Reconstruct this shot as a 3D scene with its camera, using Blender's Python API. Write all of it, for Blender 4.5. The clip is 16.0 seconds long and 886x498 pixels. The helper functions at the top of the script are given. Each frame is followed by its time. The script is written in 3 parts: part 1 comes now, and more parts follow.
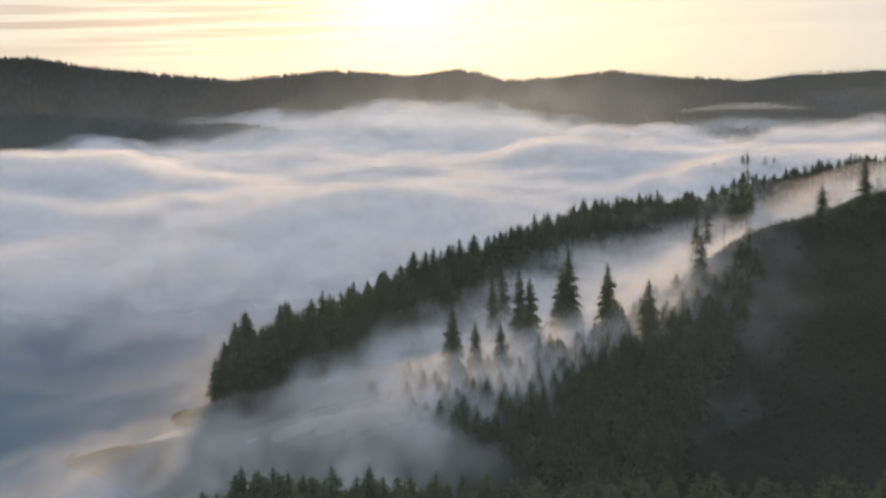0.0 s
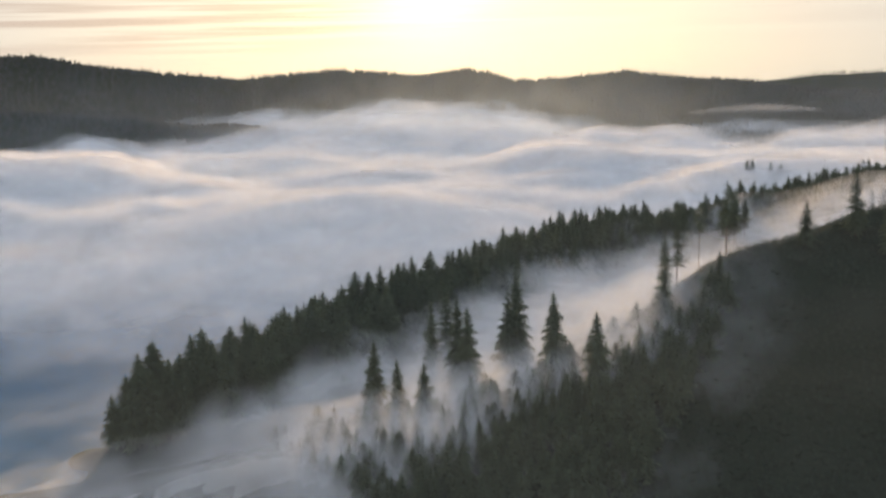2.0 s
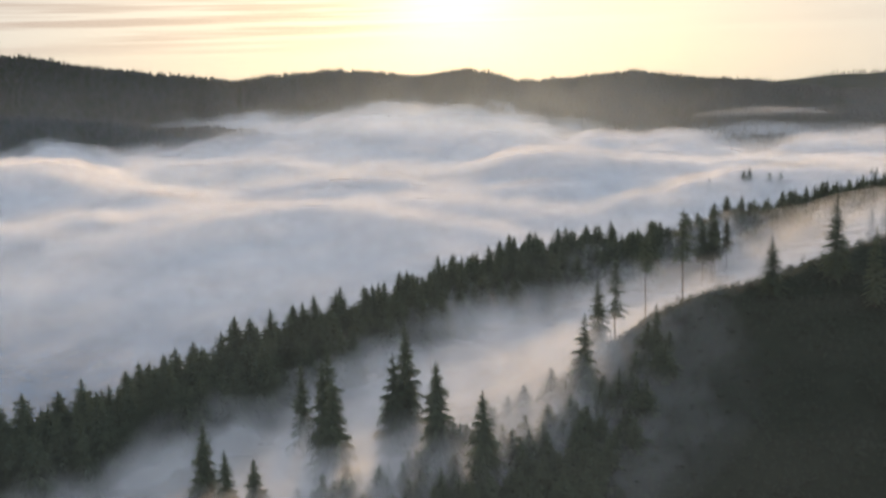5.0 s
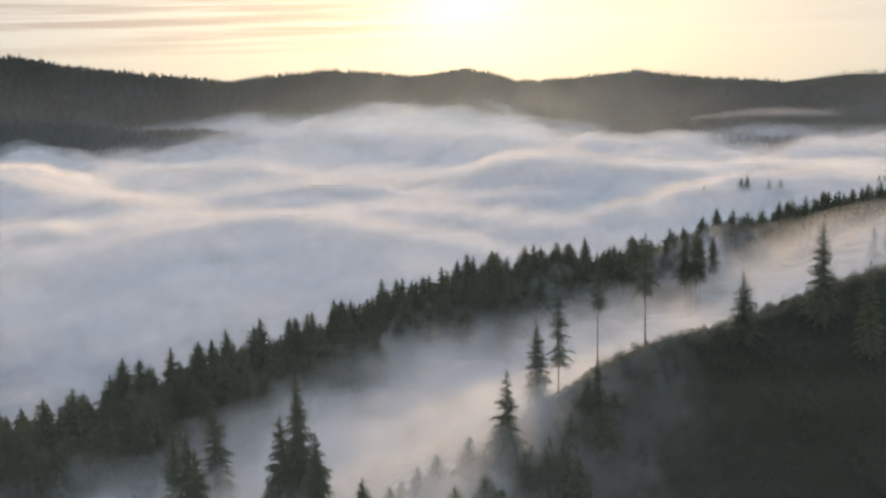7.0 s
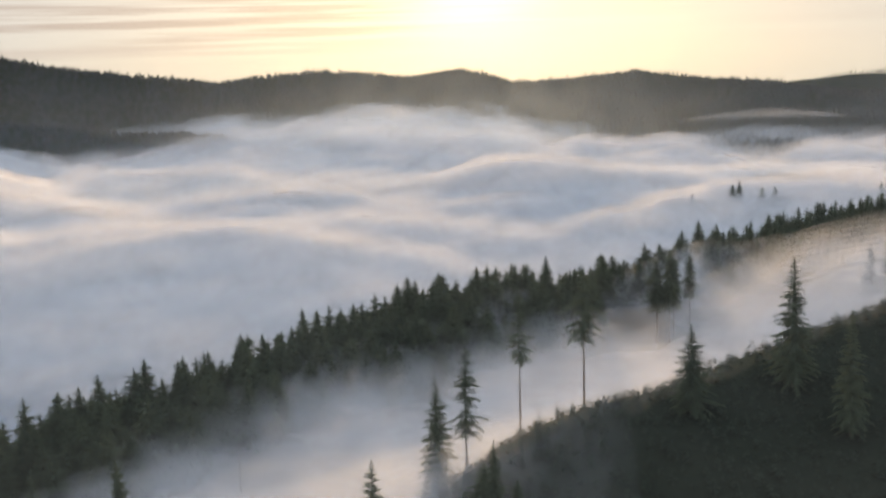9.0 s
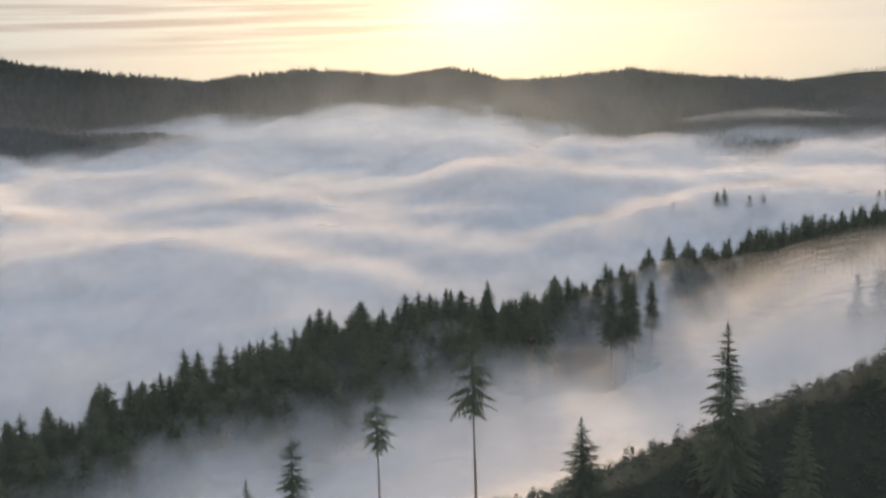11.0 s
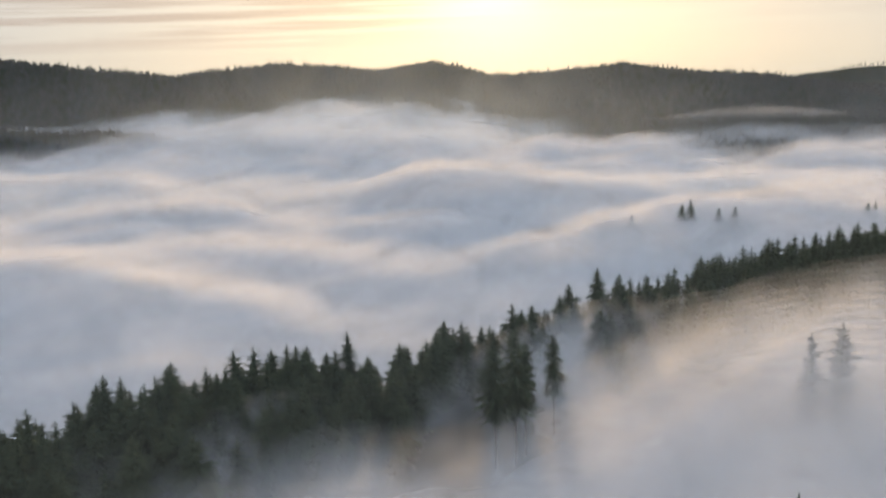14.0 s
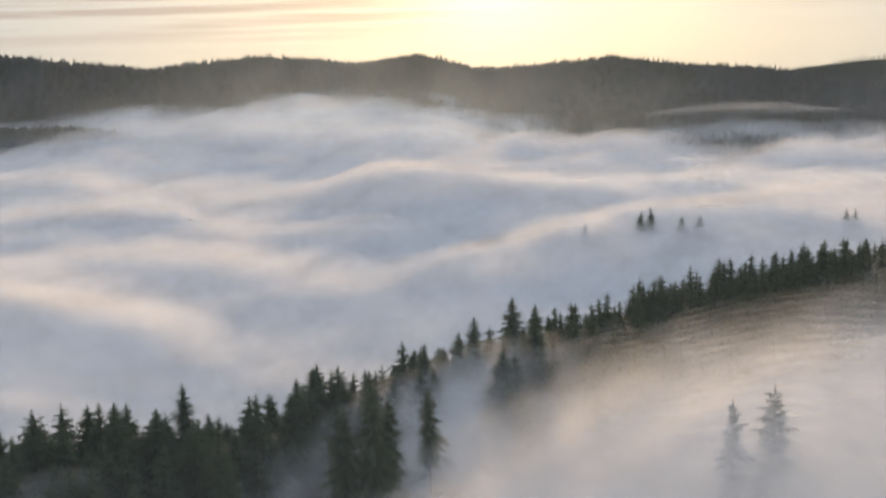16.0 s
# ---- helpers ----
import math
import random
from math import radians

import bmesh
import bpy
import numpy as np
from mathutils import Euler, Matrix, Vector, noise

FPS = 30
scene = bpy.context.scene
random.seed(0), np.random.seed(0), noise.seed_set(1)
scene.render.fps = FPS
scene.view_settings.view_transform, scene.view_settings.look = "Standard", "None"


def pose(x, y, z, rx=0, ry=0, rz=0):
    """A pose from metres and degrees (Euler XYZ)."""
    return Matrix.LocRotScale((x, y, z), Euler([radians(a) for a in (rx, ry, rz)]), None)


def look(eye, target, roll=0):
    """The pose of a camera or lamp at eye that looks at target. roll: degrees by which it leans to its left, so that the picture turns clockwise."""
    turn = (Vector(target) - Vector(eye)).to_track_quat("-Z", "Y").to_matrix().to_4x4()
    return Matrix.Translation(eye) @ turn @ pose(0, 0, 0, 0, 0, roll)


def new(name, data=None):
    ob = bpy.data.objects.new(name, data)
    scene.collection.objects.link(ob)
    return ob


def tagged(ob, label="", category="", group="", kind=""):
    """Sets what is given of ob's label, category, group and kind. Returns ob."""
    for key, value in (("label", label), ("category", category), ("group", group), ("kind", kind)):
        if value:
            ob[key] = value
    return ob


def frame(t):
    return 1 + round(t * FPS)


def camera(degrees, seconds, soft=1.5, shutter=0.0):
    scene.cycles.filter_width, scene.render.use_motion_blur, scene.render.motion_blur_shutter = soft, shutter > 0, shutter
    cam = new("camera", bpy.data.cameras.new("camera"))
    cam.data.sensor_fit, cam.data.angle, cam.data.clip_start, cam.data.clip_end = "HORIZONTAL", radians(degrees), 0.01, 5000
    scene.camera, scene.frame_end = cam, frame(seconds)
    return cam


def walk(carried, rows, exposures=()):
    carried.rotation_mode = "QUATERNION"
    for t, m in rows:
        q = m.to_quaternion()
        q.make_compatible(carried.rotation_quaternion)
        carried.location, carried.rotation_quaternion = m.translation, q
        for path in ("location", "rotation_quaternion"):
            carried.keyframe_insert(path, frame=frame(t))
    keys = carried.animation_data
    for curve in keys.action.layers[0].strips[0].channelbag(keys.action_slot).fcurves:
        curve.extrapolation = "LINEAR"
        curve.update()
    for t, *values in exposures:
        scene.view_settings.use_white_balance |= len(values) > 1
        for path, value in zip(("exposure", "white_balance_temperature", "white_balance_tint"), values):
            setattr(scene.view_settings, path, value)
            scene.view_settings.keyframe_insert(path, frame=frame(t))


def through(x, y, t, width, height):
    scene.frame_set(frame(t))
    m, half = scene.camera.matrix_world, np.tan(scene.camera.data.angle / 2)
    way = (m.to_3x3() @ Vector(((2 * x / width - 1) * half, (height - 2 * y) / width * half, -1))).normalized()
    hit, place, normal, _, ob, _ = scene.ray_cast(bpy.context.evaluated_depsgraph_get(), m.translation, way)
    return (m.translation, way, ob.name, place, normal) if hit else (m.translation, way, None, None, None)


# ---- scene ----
cam = camera(45.4, 16.0, soft=2.7)
METRES, EYE, TILT, LEAN, TURN = 560.0, 149.0, -3.3, 0.0, 0.0
ROWS = [
    (0.0, 0.0, 0.0, 0.0, -0.17, -5.9, 1.67),
    (0.5, 0.0177, 0.0239, 0.0014, 0.24, -5.91, 1.61),
    (1.0, 0.0347, 0.0481, 0.0029, 0.56, -5.92, 1.57),
    (1.5, 0.0513, 0.0732, 0.0043, 0.89, -5.92, 1.5),
    (2.0, 0.0673, 0.0987, 0.0058, 1.18, -5.92, 1.45),
    (2.5, 0.0828, 0.1238, 0.0077, 1.43, -5.93, 1.45),
    (3.0, 0.0977, 0.1501, 0.0098, 1.63, -5.94, 1.44),
    (3.5, 0.112, 0.1764, 0.0118, 1.81, -5.94, 1.41),
    (4.0, 0.1255, 0.2027, 0.0139, 1.99, -5.94, 1.43),
    (6.5, 0.1886, 0.3396, 0.0217, 2.86, -5.91, 1.5),
    (7.0, 0.2007, 0.3674, 0.0228, 3.01, -5.9, 1.49),
    (7.5, 0.2128, 0.3957, 0.0241, 3.15, -5.9, 1.5),
    (8.0, 0.2248, 0.4241, 0.0251, 3.26, -5.88, 1.48),
    (8.5, 0.237, 0.4528, 0.0261, 3.34, -5.87, 1.54),
    (9.0, 0.2492, 0.4813, 0.0271, 3.42, -5.86, 1.57),
    (11.5, 0.3139, 0.6283, 0.033, 3.8, -5.97, 1.61),
    (12.0, 0.3274, 0.6579, 0.0344, 3.87, -6.03, 1.61),
    (12.5, 0.341, 0.6874, 0.0359, 3.94, -6.08, 1.61),
    (13.0, 0.3548, 0.7168, 0.037, 4.04, -6.12, 1.58),
    (13.5, 0.3691, 0.7456, 0.0386, 4.16, -6.17, 1.55),
    (14.0, 0.3832, 0.7751, 0.04, 4.25, -6.21, 1.53),
    (14.5, 0.3973, 0.8048, 0.0417, 4.34, -6.29, 1.48),
    (15.0, 0.4126, 0.8338, 0.0435, 4.41, -6.38, 1.49),
    (15.5, 0.4284, 0.8632, 0.0444, 4.46, -6.46, 1.44),
    (16.0, 0.4452, 0.892, 0.0453, 4.49, -6.56, 1.48),
]
walk(cam, [(t, pose(0, 0, EYE, TILT, LEAN, TURN) @ pose(METRES * x, METRES * y, METRES * z, 90 + pitch, roll, yaw)) for t, x, y, z, yaw, pitch, roll in ROWS], [(0.0, 1.28, 7700, 10), (16.0, 1.12, 7450, 9)])


# ---- light ----
scene.cycles.transparent_max_bounces = 32      # fog lies in many thin layers
SUN_AZ, SUN_EL = -1.6, 8.5            # degrees, from +y towards +x, and up
sun_way = Vector((math.sin(radians(SUN_AZ)) * math.cos(radians(SUN_EL)), math.cos(radians(SUN_AZ)) * math.cos(radians(SUN_EL)), math.sin(radians(SUN_EL))))
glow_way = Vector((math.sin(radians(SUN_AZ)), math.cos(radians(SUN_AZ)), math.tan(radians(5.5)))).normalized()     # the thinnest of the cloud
sun = new("sun", bpy.data.lights.new("sun", "SUN"))
sun.data.energy, sun.data.angle, sun.data.color = 5.0, radians(5.0), (1.0, 0.70, 0.41)
sun.matrix_world = look((0, 0, 900), Vector((0, 0, 900)) - sun_way)


def node(tree, kind, **inputs):
    """A node with its inputs set by name (or by i0, i1, ...), a socket or a value."""
    n = tree.nodes.new(kind)
    for key, value in inputs.items():
        socket = n.inputs[int(key[1:])] if key[0] == "i" and key[1:].isdigit() else n.inputs[key.replace("_", " ")]
        if isinstance(value, bpy.types.NodeSocket):
            tree.links.new(value, socket)
        else:
            socket.default_value = value
    return n


def maths(tree, op, a, b=0.0, clamp=False):
    n = node(tree, "ShaderNodeMath", i0=a, i1=b)
    n.operation, n.use_clamp = op, clamp
    return n.outputs[0]


def ramp(tree, value, stops):
    n = node(tree, "ShaderNodeValToRGB", i0=value)
    while len(n.color_ramp.elements) < len(stops):
        n.color_ramp.elements.new(0.5)
    most = max(1.0, max(max(colour) for _, colour in stops))
    for e, (at, colour) in zip(n.color_ramp.elements, stops):
        e.position, e.color = at, (*(c / most for c in colour), 1)
    if most == 1.0:
        return n.outputs[0]
    gain = node(tree, "ShaderNodeVectorMath", i0=n.outputs[0], i1=(most, most, most))
    gain.operation = "MULTIPLY"
    return gain.outputs[0]


def mixed(tree, factor, a, b, blend="MIX"):
    n = tree.nodes.new("ShaderNodeMix")
    n.data_type, n.blend_type, n.clamp_factor = "RGBA", blend, True
    for socket, value in ((n.inputs[0], factor), (n.inputs[6], a), (n.inputs[7], b)):
        if isinstance(value, bpy.types.NodeSocket):
            tree.links.new(value, socket)
        else:
            socket.default_value = value if isinstance(value, float) else (*value, 1)
    return n.outputs[2]


def make_world():
    """A dawn sky behind thin high cloud: clear-sky light, a veil that is cream near the sun and blue-grey overhead, and long streaks."""
    world = bpy.data.worlds.new("dawn_sky")
    scene.world = world
    world.use_nodes = True
    t = world.node_tree
    t.nodes.clear()
    sky = t.nodes.new("ShaderNodeTexSky")
    sky.sky_type, sky.sun_disc = "NISHITA", False
    sky.sun_elevation, sky.sun_rotation = radians(SUN_EL), radians(SUN_AZ)
    sky.air_density, sky.dust_density = 1.0, 2.0
    way = t.nodes.new("ShaderNodeTexCoord").outputs["Generated"]
    xyz = node(t, "ShaderNodeSeparateXYZ", i0=way).outputs
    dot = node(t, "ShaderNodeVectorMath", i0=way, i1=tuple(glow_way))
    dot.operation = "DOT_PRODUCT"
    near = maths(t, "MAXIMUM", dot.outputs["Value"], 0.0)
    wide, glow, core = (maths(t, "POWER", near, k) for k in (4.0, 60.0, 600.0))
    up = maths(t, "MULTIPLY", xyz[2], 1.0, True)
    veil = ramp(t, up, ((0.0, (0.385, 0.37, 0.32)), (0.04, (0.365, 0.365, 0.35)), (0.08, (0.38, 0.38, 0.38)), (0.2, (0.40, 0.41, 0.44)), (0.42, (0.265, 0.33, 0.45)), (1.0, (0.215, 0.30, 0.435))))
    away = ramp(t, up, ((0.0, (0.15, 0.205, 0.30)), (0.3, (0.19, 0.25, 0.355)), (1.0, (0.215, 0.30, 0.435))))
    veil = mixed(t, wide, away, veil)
    flat = node(t, "ShaderNodeCombineXYZ", i0=maths(t, "MULTIPLY", xyz[0], 4.0), i1=maths(t, "MULTIPLY", xyz[1], 2.0), i2=maths(t, "MULTIPLY", xyz[2], 150.0)).outputs[0]
    streak = node(t, "ShaderNodeTexNoise", Vector=flat, Scale=1.0, Detail=5.0, Roughness=0.55).outputs[0]
    streak = node(t, "ShaderNodeMapRange", i0=streak, i1=0.42, i2=0.58).outputs[0]
    high = node(t, "ShaderNodeMapRange", i0=xyz[2], i1=0.015, i2=0.05).outputs[0]
    left = node(t, "ShaderNodeMapRange", i0=maths(t, "SUBTRACT", xyz[0], maths(t, "MULTIPLY", xyz[1], -0.02)), i1=0.1, i2=-0.12, i3=0.25, i4=1.0).outputs[0]
    streak = maths(t, "MULTIPLY", maths(t, "MULTIPLY", streak, high), maths(t, "MULTIPLY", left, 0.9))
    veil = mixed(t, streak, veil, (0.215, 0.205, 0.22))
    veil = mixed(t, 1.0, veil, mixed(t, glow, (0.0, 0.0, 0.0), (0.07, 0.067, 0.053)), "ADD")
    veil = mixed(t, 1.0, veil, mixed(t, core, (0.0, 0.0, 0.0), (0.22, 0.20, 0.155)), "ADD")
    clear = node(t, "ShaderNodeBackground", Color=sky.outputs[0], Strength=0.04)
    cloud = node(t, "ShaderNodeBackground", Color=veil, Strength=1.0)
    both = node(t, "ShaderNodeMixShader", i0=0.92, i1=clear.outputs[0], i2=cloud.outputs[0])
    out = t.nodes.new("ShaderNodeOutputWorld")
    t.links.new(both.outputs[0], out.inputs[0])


make_world()


# ---- materials ----
def material(name):
    m = bpy.data.materials.new(name)
    m.use_nodes = True
    t = m.node_tree
    t.nodes.clear()
    return m, t, t.nodes.new("ShaderNodeOutputMaterial")


def foliage(name, dark, light, per_island=False, through=0.07):
    m, t, out = material(name)
    place = t.nodes.new("ShaderNodeNewGeometry")
    fine = node(t, "ShaderNodeTexNoise", Vector=place.outputs["Position"], Scale=1.3, Detail=4.0).outputs[0]
    broad = node(t, "ShaderNodeTexNoise", Vector=place.outputs["Position"], Scale=0.03, Detail=2.0).outputs[0]
    chance = place.outputs["Random Per Island"] if per_island else t.nodes.new("ShaderNodeObjectInfo").outputs["Random"]
    f = maths(t, "ADD", maths(t, "MULTIPLY", fine, 0.5), maths(t, "MULTIPLY", maths(t, "ADD", chance, broad), 0.35))
    colour = ramp(t, f, ((0.25, dark), (0.75, light)))
    skin = node(t, "ShaderNodeBsdfDiffuse", Color=colour, Roughness=0.6)
    lit = node(t, "ShaderNodeBsdfTranslucent", Color=colour)
    mix = node(t, "ShaderNodeMixShader", i0=through, i1=skin.outputs[0], i2=lit.outputs[0])
    t.links.new(mix.outputs[0], out.inputs[0])
    return m


def bark():
    m, t, out = material("bark")
    place = t.nodes.new("ShaderNodeTexCoord").outputs["Object"]
    long = node(t, "ShaderNodeMapping", Vector=place, Scale=(6, 6, 0.6)).outputs[0]
    n = node(t, "ShaderNodeTexNoise", Vector=long, Scale=2.0, Detail=5.0).outputs[0]
    colour = ramp(t, n, ((0.3, (0.06, 0.045, 0.035)), (0.7, (0.19, 0.155, 0.125))))
    bump = node(t, "ShaderNodeBump", Height=n, Strength=0.6, Distance=0.05)
    skin = node(t, "ShaderNodeBsdfPrincipled", Base_Color=colour, Roughness=0.9, Specular_IOR_Level=0.2, Normal=bump.outputs[0])
    t.links.new(skin.outputs[0], out.inputs[0])
    return m


def forest_floor():
    m, t, out = material("forest_floor")
    place = t.nodes.new("ShaderNodeNewGeometry").outputs["Position"]
    a = node(t, "ShaderNodeTexNoise", Vector=place, Scale=0.35, Detail=6.0, Roughness=0.65).outputs[0]
    b = node(t, "ShaderNodeTexNoise", Vector=place, Scale=0.02, Detail=3.0).outputs[0]
    f = maths(t, "ADD", maths(t, "MULTIPLY", a, 0.65), maths(t, "MULTIPLY", b, 0.35))
    colour = ramp(t, f, ((0.3, (0.016, 0.024, 0.017)), (0.55, (0.025, 0.034, 0.023)), (0.78, (0.034, 0.042, 0.028))))
    bump = node(t, "ShaderNodeBump", Height=a, Strength=0.35, Distance=1.0)
    skin = node(t, "ShaderNodeBsdfPrincipled", Base_Color=colour, Roughness=0.95, Specular_IOR_Level=0.0, Normal=bump.outputs[0])
    t.links.new(skin.outputs[0], out.inputs[0])
    return m


def lake_water():
    m, t, out = material("lake_water")
    place = t.nodes.new("ShaderNodeNewGeometry").outputs["Position"]
    n = node(t, "ShaderNodeTexNoise", Vector=place, Scale=0.5, Detail=4.0).outputs[0]
    bump = node(t, "ShaderNodeBump", Height=n, Strength=0.15, Distance=0.1)
    skin = node(t, "ShaderNodeBsdfPrincipled", Base_Color=(0.03, 0.10, 0.19, 1), Roughness=0.5, IOR=1.33, Specular_IOR_Level=0.03, Normal=bump.outputs[0])
    t.links.new(skin.outputs[0], out.inputs[0])
    return m


def mist(name, density, contrast=0.5, white=(0.97, 0.97, 0.98, 1), passed=0.3):
    """Water droplets in the air: white, letting light through, in drifting patches."""
    m, t, out = material(name)
    place = t.nodes.new("ShaderNodeNewGeometry").outputs["Position"]
    a = node(t, "ShaderNodeTexNoise", Vector=node(t, "ShaderNodeMapping", Vector=place, Scale=(0.018, 0.012, 0.02)).outputs[0], Scale=1.0, Detail=4.0, Roughness=0.5, Distortion=0.8).outputs[0]
    b = node(t, "ShaderNodeTexNoise", Vector=node(t, "ShaderNodeMapping", Vector=place, Scale=(0.10, 0.07, 0.10)).outputs[0], Scale=1.0, Detail=3.0).outputs[0]
    patch = node(t, "ShaderNodeMapRange", i0=maths(t, "ADD", maths(t, "MULTIPLY", a, 0.7), maths(t, "MULTIPLY", b, 0.3)), i1=0.36, i2=0.62, i3=1 - contrast, i4=1 + 0.6 * contrast)
    alpha = maths(t, "MULTIPLY", patch.outputs[0], density, True)
    body = node(t, "ShaderNodeMixShader", i0=passed, i1=node(t, "ShaderNodeBsdfDiffuse", Color=white).outputs[0], i2=node(t, "ShaderNodeBsdfTranslucent", Color=white).outputs[0])
    mix = node(t, "ShaderNodeMixShader", i0=alpha, i1=t.nodes.new("ShaderNodeBsdfTransparent").outputs[0], i2=body.outputs[0])
    t.links.new(mix.outputs[0], out.inputs[0])
    return m


NEEDLES = foliage("fir_needles", (0.052, 0.074, 0.048), (0.098, 0.122, 0.076))
WOODS = foliage("woodland_needles", (0.052, 0.074, 0.048), (0.096, 0.118, 0.074), True)
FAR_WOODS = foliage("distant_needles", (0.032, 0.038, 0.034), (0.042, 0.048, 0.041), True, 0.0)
SHRUBS = foliage("scrub_leaves", (0.034, 0.050, 0.036), (0.046, 0.064, 0.044), True, 0.0)
BARK, FLOOR, WATER = bark(), forest_floor(), lake_water()


# ---- the lie of the land ----
def lattice(ix, iy, seed):
    h = (ix * 374761393 + iy * 668265263 + seed * 974711) & 0xFFFFFFFF
    h = ((h ^ (h >> 13)) * 1274126177) & 0xFFFFFFFF
    return ((h ^ (h >> 16)) & 0xFFFF) / 65535.0 * 2 - 1


def value_noise(x, y, seed):
    ix, iy = np.floor(x).astype(np.int64), np.floor(y).astype(np.int64)
    u, v = x - ix, y - iy
    u, v = u * u * u * (u * (6 * u - 15) + 10), v * v * v * (v * (6 * v - 15) + 10)
    a, b, c, d = (lattice(ix + i, iy + j, seed) for i, j in ((0, 0), (1, 0), (0, 1), (1, 1)))
    return (a * (1 - u) + b * u) * (1 - v) + (c * (1 - u) + d * u) * v


def fbm(x, y, seed, octaves=4):
    return sum(value_noise(x * 2.03**k + 17.3 * k, y * 2.03**k - 9.1 * k, seed + k) * 0.5**k for k in range(octaves))


def smooth(v, a, b):
    u = np.clip((v - a) / (b - a), 0, 1)
    return u * u * (3 - 2 * u)


def along(x, y, line):
    """The distance from a crest line, signed (left of its course is positive), and the crest's height there."""
    best, side, height = np.full(x.shape, 1e9), np.zeros(x.shape), np.zeros(x.shape)
    for (ax, ay, az), (bx, by, bz) in zip(line, line[1:]):
        dx, dy = bx - ax, by - ay
        s = np.clip(((x - ax) * dx + (y - ay) * dy) / (dx * dx + dy * dy), 0, 1)
        d = np.hypot(x - ax - s * dx, y - ay - s * dy)
        take = d < best
        best = np.where(take, d, best)
        side = np.where(take, np.where(dx * (y - ay) - dy * (x - ax) >= 0, 1.0, -1.0), side)
        height = np.where(take, az + s * (bz - az), height)
    return best * side, height


NEAR_HILL = ((-136, 417, 9), (-100, 408, 14), (-40, 398, 24), (20, 400, 31), (75, 425, 41), (105, 450, 48.5), (130, 473, 64), (155, 497, 74.8), (178, 506, 77.9), (217, 528, 85.2), (244, 545, 87.6), (300, 572, 96), (400, 620, 116), (800, 800, 180))
MIDDLE_RIDGE = ((-108, 466, 10), (-93, 462, 21), (-60, 480, 27), (-36, 505, 30), (0, 560, 33), (60, 642, 36), (100, 712, 38), (140, 750, 38), (176, 772, 36), (204, 800, 37), (235, 825, 40), (284, 868, 46), (340, 905, 50), (450, 975, 56), (900, 1250, 80))
GULLY_FLOOR = ((40, 540, 14), (130, 620, 18), (260, 720, 18), (420, 850, 26), (700, 1040, 50))
START_SPUR = ((-90, 246, 26), (-50, 238, 44), (20, 228, 44), (100, 215, 47), (200, 235, 70), (420, 330, 125))
LEFT_SPUR = ((-2200, 1350, 200), (-1200, 1500, 132), (-600, 1700, 104), (-330, 1840, 78), (-250, 1890, 55))
FAR_HILL = ((-3600, 2300, 330), (-2000, 2420, 270), (-1300, 2480, 240), (-953, 2500, 218), (-806, 2500, 190), (-671, 2500, 170), (-464, 2520, 146), (-341, 2500, 160), (-268, 2500, 163), (-160, 2500, 160), (-76, 2500, 152), (44, 2500, 165), (115, 2500, 146), (156, 2500, 131), (257, 2480, 133), (351, 2480, 143), (421, 2480, 148), (503, 2480, 138), (643, 2480, 120), (735, 2470, 108), (917, 2440, 86), (1500, 2300, 70))
BACK_HILL = ((-2500, 3600, 240), (-1100, 3550, 150), (-707, 3500, 150), (-636, 3500, 162), (-560, 3500, 160), (-400, 3520, 130), (300, 3600, 100), (1021, 3500, 100), (1153, 3500, 121), (1265, 3500, 124), (1700, 3450, 140), (3600, 3300, 220))


def ground(x, y):
    x, y = np.asarray(x, float), np.asarray(y, float)
    total = np.zeros(x.shape)
    for line, left, right, power in ((NEAR_HILL, 62, 135, 1.7), (MIDDLE_RIDGE, 55, 95, 1.8), (GULLY_FLOOR, 75, 75, 1.8), (START_SPUR, 55, 260, 1.8), (LEFT_SPUR, 260, 170, 1.6), (FAR_HILL, 900, 480, 1.5), (BACK_HILL, 1500, 500, 1.5)):
        d, z = along(x, y, line)
        wide = np.where(d > 0, left, right) * (0.28 + 0.72 * smooth(z, 6, 40))
        total += np.maximum(z * np.exp(-(np.abs(d) / wide) ** power), 0) ** 5
    knoll = 36 * np.exp(-((x - 340) / 110) ** 2 - ((y - 1098) / 60) ** 2)
    total += knoll**5
    h = total**0.2
    land = smooth(h, 3, 25)
    h = h - 7 + land * (7 + 1.2 * fbm(x / 35, y / 35, 3) + 5.0 * smooth(y, 1100, 2000) * fbm(x / 130, y / 130, 9))
    return h + land * 0.35 * fbm(x / 6, y / 6, 5, 2) * (y < 1100)


def mesh_of(name, verts, faces, mat, flat=False):
    """A mesh from corners and faces: lists, or an array of faces that all have as many corners."""
    me = bpy.data.meshes.new(name)
    if isinstance(faces, np.ndarray):
        sides = faces.shape[1]
        me.vertices.add(len(verts))
        me.vertices.foreach_set("co", np.asarray(verts, np.float32).ravel())
        me.loops.add(faces.size)
        me.loops.foreach_set("vertex_index", faces.astype(np.int32).ravel())
        me.polygons.add(len(faces))
        me.polygons.foreach_set("loop_start", np.arange(0, faces.size, sides, dtype=np.int32))
    else:
        me.from_pydata(verts, [], faces)
    me.materials.append(mat)
    me.polygons.foreach_set("use_smooth", np.full(len(me.polygons), not flat))
    me.update(calc_edges=True)
    return me


def spaced(stops):
    """Steps that change their width from stretch to stretch: (start, step), ..., (end, 0)."""
    made = []
    for (a, step), (b, _) in zip(stops, stops[1:]):
        made += list(np.arange(a, b - step * 0.5, step))
    return np.array(made + [stops[-1][0]])


